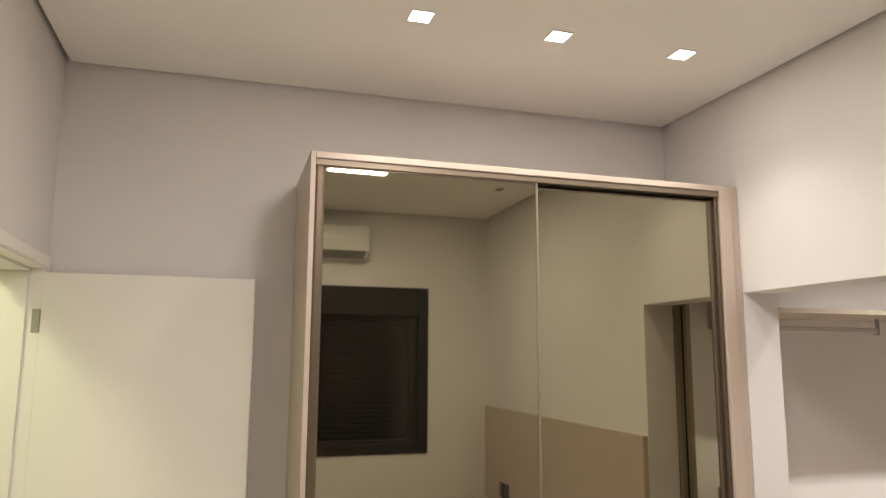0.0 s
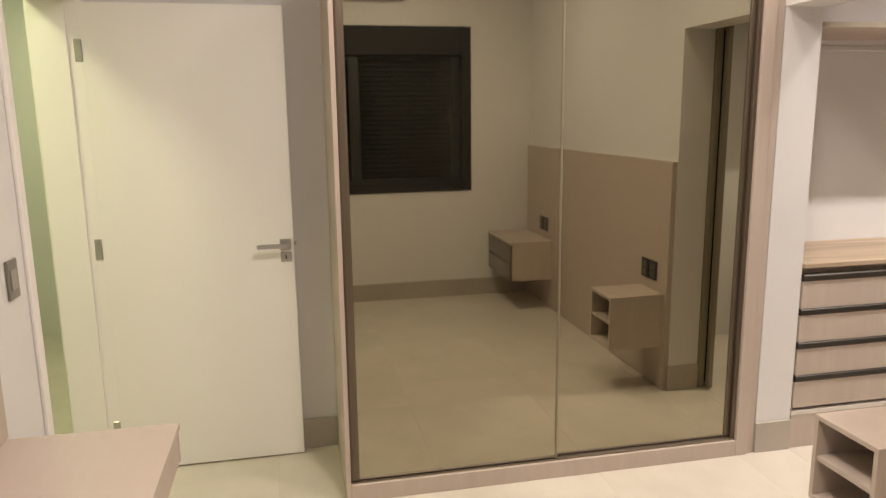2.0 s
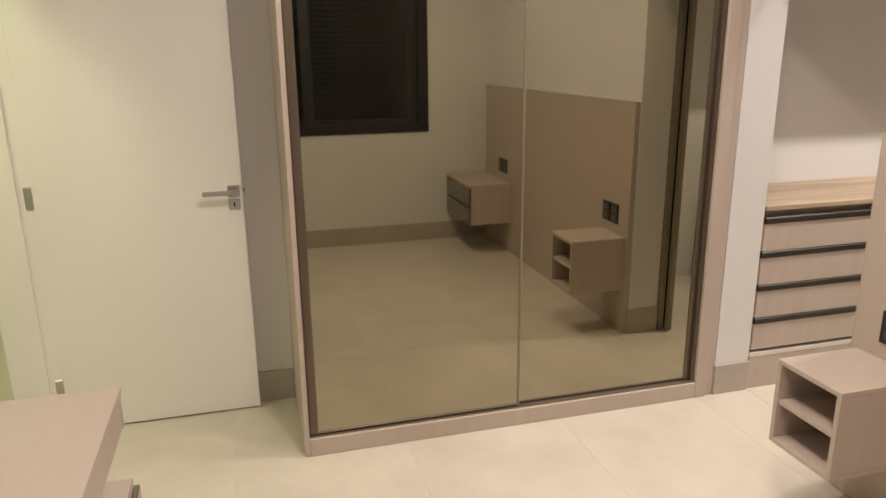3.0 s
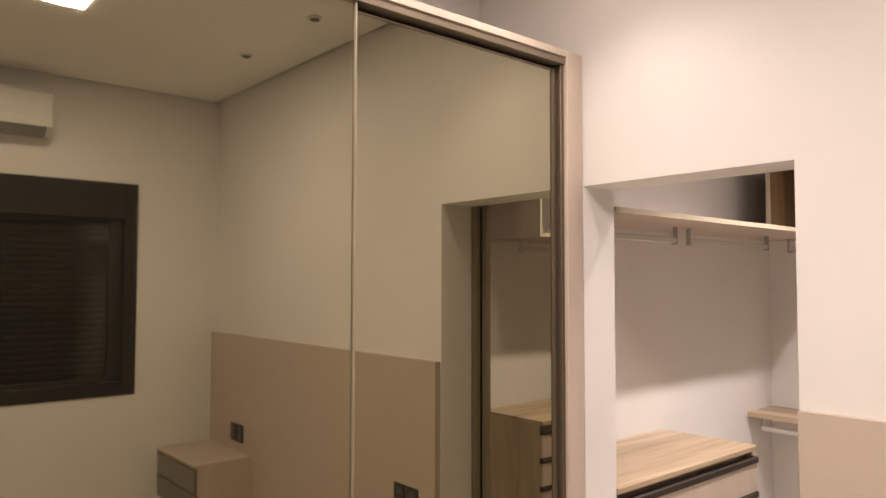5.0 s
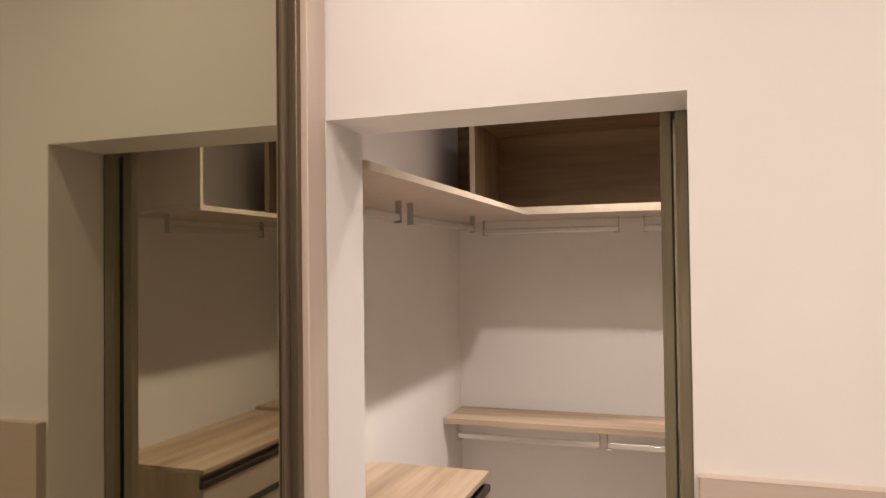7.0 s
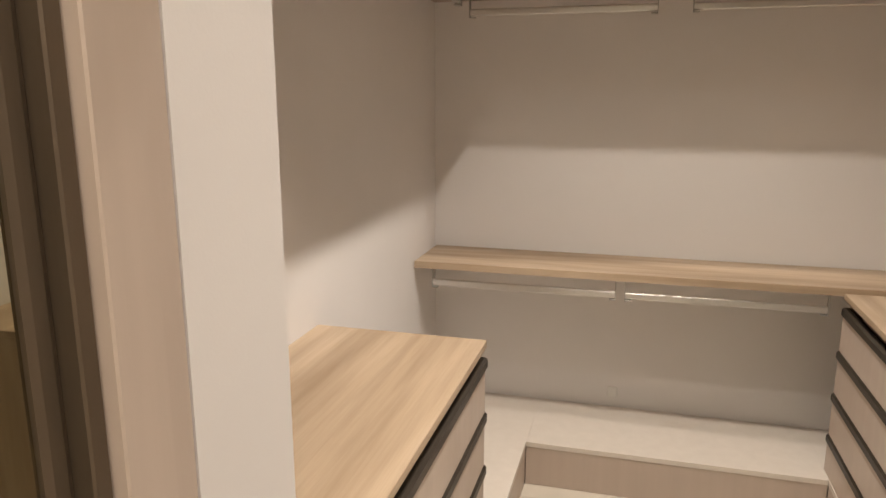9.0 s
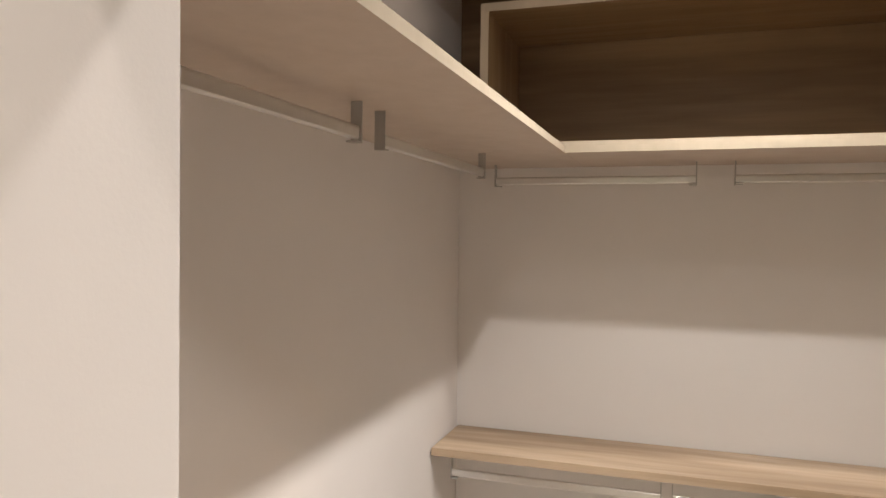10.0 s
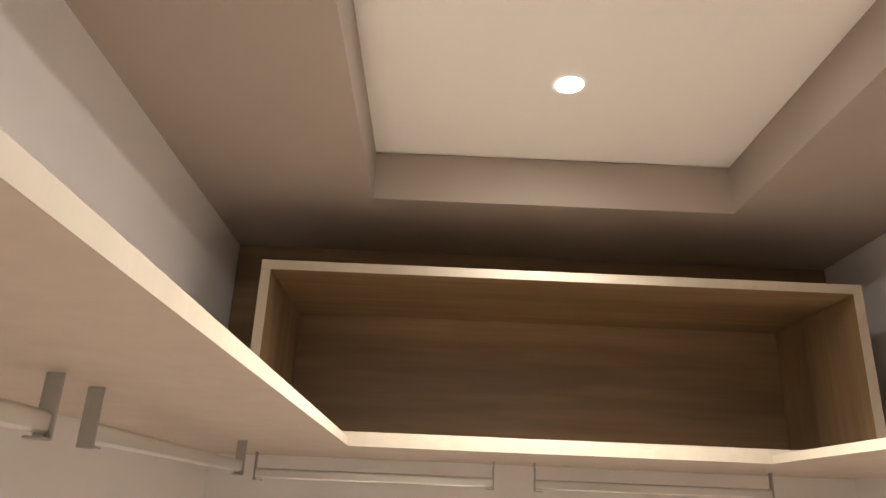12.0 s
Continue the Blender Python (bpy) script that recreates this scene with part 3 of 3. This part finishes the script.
def sliding_leaf(x, y0, y1):
    """A leaf of the closet's sliding door: mirror panel in an aluminium frame, x is its bedroom face."""
    sd = thing("sliding_door", (x + 0.016, (y0 + y1) / 2, 0), "bronze-framed mirrored sliding door, parked open behind the wall", "sliding door", "closet doors")
    part("panel", boxes((x + 0.012, x + 0.02, y0 + 0.03, y1 - 0.028, 0.03, SZ1 - 0.02)), MIRROR, sd, "bronze-tinted mirror panel")
    for a, b in ((y0, y0 + 0.03), (y1 - 0.028, y1)):
        st = part("stile", boxes((x + 0.004, x + 0.034, a, b, 0.012, SZ1), bevel=0.003), BRONZE_PALE, sd, "bronze aluminium stile")
        part("lip", boxes((x, x + 0.0038, a + 0.003, b - 0.006, 0.012, SZ1), bevel=0.0015), BRONZE_PALE, st)
    part("rail", boxes((x + 0.004, x + 0.034, y0 + 0.03, y1 - 0.028, SZ1 - 0.02, SZ1), bevel=0.002), BRONZE_PALE, sd)
    part("rail", boxes((x + 0.004, x + 0.034, y0 + 0.03, y1 - 0.028, 0.012, 0.03), bevel=0.002), BRONZE_PALE, sd)


sliding_leaf(XI + 0.002, -1.54, -0.745)
sliding_leaf(XI + 0.038, -1.52, -0.712)
SY0 = -1.54
trk = thing("door_track", (0.225, -0.8, 2.1), "bronze aluminium sliding track above the closet opening", "track")
part("rail", boxes((XI + 0.001, 0.285, SY0, -0.02, 2.09, 2.125), bevel=0.002), BRONZE_X, trk)

# ---- closet fittings ----
PZ = 0.19                          # raised plinth along the walls
PN, PE, PS = -0.01, 2.155, -1.14
plinth = thing("plinth", (1.4, -0.6, 0), "raised taupe laminate plinth along the closet walls", "plinth")
part("deck", boxes((XI + 0.004, CE - 0.002, PN, CN - 0.002, PZ - 0.02, PZ), (PE, CE - 0.002, PS, PN - 0.0005, PZ - 0.02, PZ),
                   (1.085, CE - 0.002, CS + 0.002, PS - 0.0005, PZ - 0.02, PZ)), DECK, plinth, "pale plinth deck")
part("riser", boxes((XI + 0.004, PE - 0.0005, PN + 0.002, PN + 0.018, 0.001, PZ - 0.0205), bevel=0.001), TAUPE, plinth)
part("riser", boxes((PE + 0.002, PE + 0.018, PS, PN, 0.001, PZ - 0.0205), bevel=0.001), TAUPE, plinth)
part("riser", boxes((1.085, PE - 0.0005, PS - 0.018, PS - 0.002, 0.001, PZ - 0.0205), bevel=0.001), TAUPE, plinth)


def drawer_unit(x0, x1, y_front, y_back, label, end_x, ztop):
    """Four drawers with dark pull profiles under an oak top; the front looks along the sign of y_front - y_back."""
    s = 1 if y_front > y_back else -1
    u = thing("drawer_unit", ((x0 + x1) / 2, (y_front + y_back) / 2, PZ), label, "drawer unit", "closet drawers")
    ya, yb = sorted((y_front, y_back))
    part("top", boxes((x0, x1, ya, yb, ztop - 0.022, ztop), bevel=0.0015), OAK_X, u, "pale oak top")
    yf = y_front - s * 0.024
    for a in (x0, x1 - 0.018):
        part("side", boxes((a, a + 0.018, *sorted((yf, y_back)), PZ + 0.0005, ztop - 0.0225), bevel=0.0012), OAK_Z, u, "pale oak side panel")
    part("back", boxes((x0 + 0.0185, x1 - 0.0185, *sorted((y_back, y_back + s * 0.01)), PZ + 0.0005, ztop - 0.0225)), OAK_X, u)
    part("inner_shadow_board", boxes((x0 + 0.0185, x1 - 0.0185, *sorted((yf - s * 0.05, yf - s * 0.04)), PZ + 0.0005, ztop - 0.0225)), TAUPE, u)
    pitch = 0.1655
    for i in range(4):
        zt = ztop - 0.052 - i * pitch
        zb = zt - pitch + 0.001
        d = part("drawer_front", boxes((x0 + 0.003, x1 - 0.003, *sorted((yf - s * 0.0005 + s * 0.001, y_front - s * 0.003)), zb, zt - 0.032), bevel=0.0012), TAUPE, u)
        p = [(yf + s * 0.001, zt - 0.0315), (y_front - s * 0.002, zt - 0.0315), (y_front + s * 0.003, zt - 0.028), (y_front + s * 0.003, zt - 0.006), (y_front - s * 0.004, zt), (yf + s * 0.001, zt)]
        part("pull_profile", prism(p, 0, x0 + 0.001, x1 + end_x), PULL, d, "dark bronze pull profile")
    return u


drawer_unit(XI + 0.008, 1.318, -0.012, CN - 0.003, "oak-topped closet drawer unit with four taupe drawers", 0.002, 0.92)
drawer_unit(1.105, 2.25, -1.14, CS + 0.004, "oak-sided closet drawer unit with four taupe drawers", -0.001, 0.884)

lowshelf = thing("closet_shelf", (2.44, -0.4, 0.9), "low oak shelf along the closet end wall", "shelf")
part("board", boxes((2.257, CE - 0.002, CS + 0.004, CN - 0.006, 0.872, 0.9015), bevel=0.001), OAK_Y, lowshelf)
part("edge_band", boxes((2.2555, 2.2568, CS + 0.004, CN - 0.006, 0.8725, 0.901)), OAK_Y, lowshelf, "oak front edge band")

SZ0, SZ = 1.982, 2.003
UE, UN, US = 2.068, -0.014, -1.137
shelf = thing("closet_shelf", (1.4, 0.0, SZ0), "high U-shaped taupe closet shelf with a cream front edge", "shelf")
part("board", boxes((XI + 0.004, CE - 0.002, UN + 0.001, CN - 0.002, SZ0, SZ)), TAUPE, shelf)
part("board", boxes((UE + 0.001, CE - 0.002, US - 0.001, UN + 0.0005, SZ0, SZ)), TAUPE_Y, shelf)
part("board", boxes((1.09, CE - 0.002, CS + 0.002, US - 0.0015, SZ0, SZ)), TAUPE, shelf)
part("edge_band", boxes((XI + 0.004, UE, UN - 0.0005, UN + 0.0008, SZ0 - 0.0005, SZ + 0.0005)), EDGE, shelf, "cream edge band")
part("edge_band", boxes((UE - 0.0005, UE + 0.0008, US, UN - 0.0006, SZ0 - 0.0005, SZ + 0.0005)), EDGE, shelf, "cream edge band")
part("edge_band", boxes((1.09, UE, US - 0.0008, US + 0.0005, SZ0 - 0.0005, SZ + 0.0005)), EDGE, shelf, "cream edge band")
endp = part("end_panel", boxes((1.09, 1.108, CS + 0.002, US - 0.0015, SZ + 0.0005, CLOSET_Z - 0.002), bevel=0.001), TAUPE, shelf)
part("edge_band", boxes((1.089, 1.109, US - 0.0012, US + 0.0002, SZ + 0.0008, CLOSET_Z - 0.002)), EDGE, endp, "cream edge band")

NF, NY0, NY1, NZ1, T = 2.09, -1.468, 0.282, 2.497, 0.028
niche = thing("open_cabinet", (2.35, -0.65, SZ), "open brown oak cabinet, darkened for inner shade, with cream edges on the shelf", "cabinet")
part("top", boxes((NF, CE - 0.012, NY0, NY1, NZ1 - T, NZ1), bevel=0.001), DARKENED_OAK_Y, niche)
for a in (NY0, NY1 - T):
    part("side", boxes((NF, CE - 0.012, a, a + T, SZ + 0.0005, NZ1 - T - 0.0005), bevel=0.001), DARKENED_OAK_Z, niche)
part("bottom", boxes((NF, CE - 0.012, NY0 + T + 0.0005, NY1 - T - 0.0005, SZ + 0.0005, SZ + 0.018), bevel=0.001), DARKENED_OAK_Y, niche)
part("edge_band", boxes((NF - 0.0012, NF - 0.0002, NY0 + T + 0.0005, NY1 - T - 0.0005, SZ + 0.0008, SZ + 0.018)), EDGE, niche, "cream edge band")
part("back", boxes((CE - 0.0115, CE - 0.003, CS + 0.003, CN - 0.003, SZ + 0.0005, CLOSET_Z - 0.003)), DARKENED_OAK_Y, niche, "brown oak wall panel behind the cabinet")
part("edge_band", boxes((NF - 0.0012, NF - 0.0002, NY0, NY1, NZ1 - T, NZ1)), EDGE, niche, "cream edge band")
for a in (NY0, NY1 - T):
    part("edge_band", boxes((NF - 0.0012, NF - 0.0002, a, a + T, SZ + 0.0008, NZ1 - T - 0.0005)), EDGE, niche, "cream edge band")


def hanging_rail(p0, p1, z_top, drop, label):
    """A flat oval wardrobe rail hung from two L-shaped brackets; p0 and p1 are (x, y)."""
    along_x = abs(p1[0] - p0[0]) > abs(p1[1] - p0[1])
    r = thing("clothes_rail", ((p0[0] + p1[0]) / 2, (p0[1] + p1[1]) / 2, z_top - drop), label, "clothes rail", "closet rails")
    zc, hh, hw = z_top - drop + 0.02, 0.015, 0.0075
    prof_pts = []
    for i in range(16):
        a = 2 * math.pi * i / 16
        prof_pts.append((hw * math.cos(a), (hh - hw) * (1 if math.sin(a) >= 0 else -1) + hw * math.sin(a)))
    if along_x:
        part("rail", prism([(p0[1] + u, zc + v) for u, v in prof_pts], 0, min(p0[0], p1[0]), max(p0[0], p1[0])), RAIL, r)
    else:
        part("rail", prism([(p0[0] + u, zc + v) for u, v in prof_pts], 1, min(p0[1], p1[1]), max(p0[1], p1[1])), RAIL, r)
    for (x, y), (ox, oy) in ((p0, p1), (p1, p0)):
        if along_x:
            s = 1 if ox > x else -1
            rows = ((x - s * 0.004, x - s * 0.0005, y - 0.0125, y + 0.0125, z_top - drop - 0.002, z_top - 0.0005), (x - s * 0.0005, x + s * 0.022, y - 0.0125, y + 0.0125, z_top - drop - 0.002, z_top - drop + 0.0015))
        else:
            s = 1 if oy > y else -1
            rows = ((x - 0.0125, x + 0.0125, y - s * 0.004, y - s * 0.0005, z_top - drop - 0.002, z_top - 0.0005), (x - 0.0125, x + 0.0125, y - s * 0.0005, y + s * 0.022, z_top - drop - 0.002, z_top - drop + 0.0015))
        part("bracket", boxes(*rows, bevel=0.0008), ALU, r, "grey aluminium bracket")


HIGH = "flat satin rail hung from brackets under the high shelf"
LOWR = "flat satin rail hung from brackets under the low shelf"
hanging_rail((0.3, 0.255), (1.052, 0.255), SZ0, 0.084, HIGH)
hanging_rail((1.176, 0.255), (2.03, 0.255), SZ0, 0.084, HIGH)
hanging_rail((2.45, 0.31), (2.45, -0.428), SZ0, 0.084, HIGH)
hanging_rail((2.45, -0.562), (2.45, -1.3), SZ0, 0.084, HIGH)
hanging_rail((1.2, -1.4), (1.95, -1.4), SZ0, 0.084, HIGH)
hanging_rail((2.29, 0.425), (2.29, -0.33), 0.872, 0.085, LOWR)
hanging_rail((2.29, -0.372), (2.29, -1.1), 0.872, 0.085, LOWR)

sock = thing("wall_socket", (CE, -0.335, 0.262), "small white socket plate low on the closet wall", "socket")
part("plate", boxes((CE - 0.008, CE - 0.0003, -0.356, -0.314, 0.24, 0.286), bevel=0.002), PLASTIC, sock)

# ---- skirting and floor ----
H = 0.152
for name, rows in (("baseboard_north", [(XW + 0.02, WL - 0.001, YN - 0.012, YN - 0.0005, 0, H)]),
                   ("baseboard_south", [(XW, -0.032, YS + 0.0005, YS + 0.012, 0, H)]),
                   ("baseboard_west", [(XW + 0.0005, XW + 0.012, YS + 0.0125, DOOR_S - CW - 0.001, 0, H)]),
                   ("baseboard_opening_north", [(-0.002, XI, OP_N - 0.012, OP_N - 0.0005, 0, H)]),
                   ("baseboard_opening_south", [(-0.012, XI, OP_S + 0.0005, OP_S + 0.012, 0, H)])):
    setting(name, boxes(*rows, bevel=0.0015), SKIRT, "beige porcelain skirting", "baseboard")

floor = setting("floor", boxes((-4.2, CE + 0.15, YS - 0.15, 3.0, -0.12, -0.0009)), GROUT, "beige porcelain tiled floor with thin joints", "floor")
PITCH, JOINT = 0.717, 0.001
tile_meshes = {}


LENGTH = 2 * PITCH


def lay_tiles(x_min, x_max, y_min, y_max, x_origin, y_origin):
    i0, i1 = math.floor((x_min - x_origin) / PITCH), math.ceil((x_max - x_origin) / PITCH)
    j0, j1 = math.floor((y_min - y_origin) / LENGTH), math.ceil((y_max - y_origin) / LENGTH)
    for i in range(i0, i1):
        for j in range(j0, j1):
            a, b = max(x_min, x_origin + i * PITCH + JOINT / 2), min(x_max, x_origin + (i + 1) * PITCH - JOINT / 2)
            c, d = max(y_min, y_origin + j * LENGTH + JOINT / 2), min(y_max, y_origin + (j + 1) * LENGTH - JOINT / 2)
            if b - a < 0.01 or d - c < 0.01:
                continue
            key = (round(b - a, 4), round(d - c, 4))
            if key not in tile_meshes:
                tile_meshes[key] = mesh_of("tile", boxes((-key[0] / 2, key[0] / 2, -key[1] / 2, key[1] / 2, -0.009, 0), bevel=0.0004), TILE)
            ob = new("tile", tile_meshes[key])
            ob.parent = floor
            ob.location = ((a + b) / 2, (c + d) / 2, 0)


lay_tiles(HX, XI, YS, YN, -2.243, -0.95)
lay_tiles(XI + 0.0025, CE, CS, CN, -2.243, -0.95)
lay_tiles(-4.1, HX - 0.0025, -1.5, 2.9, -2.243, -0.95)
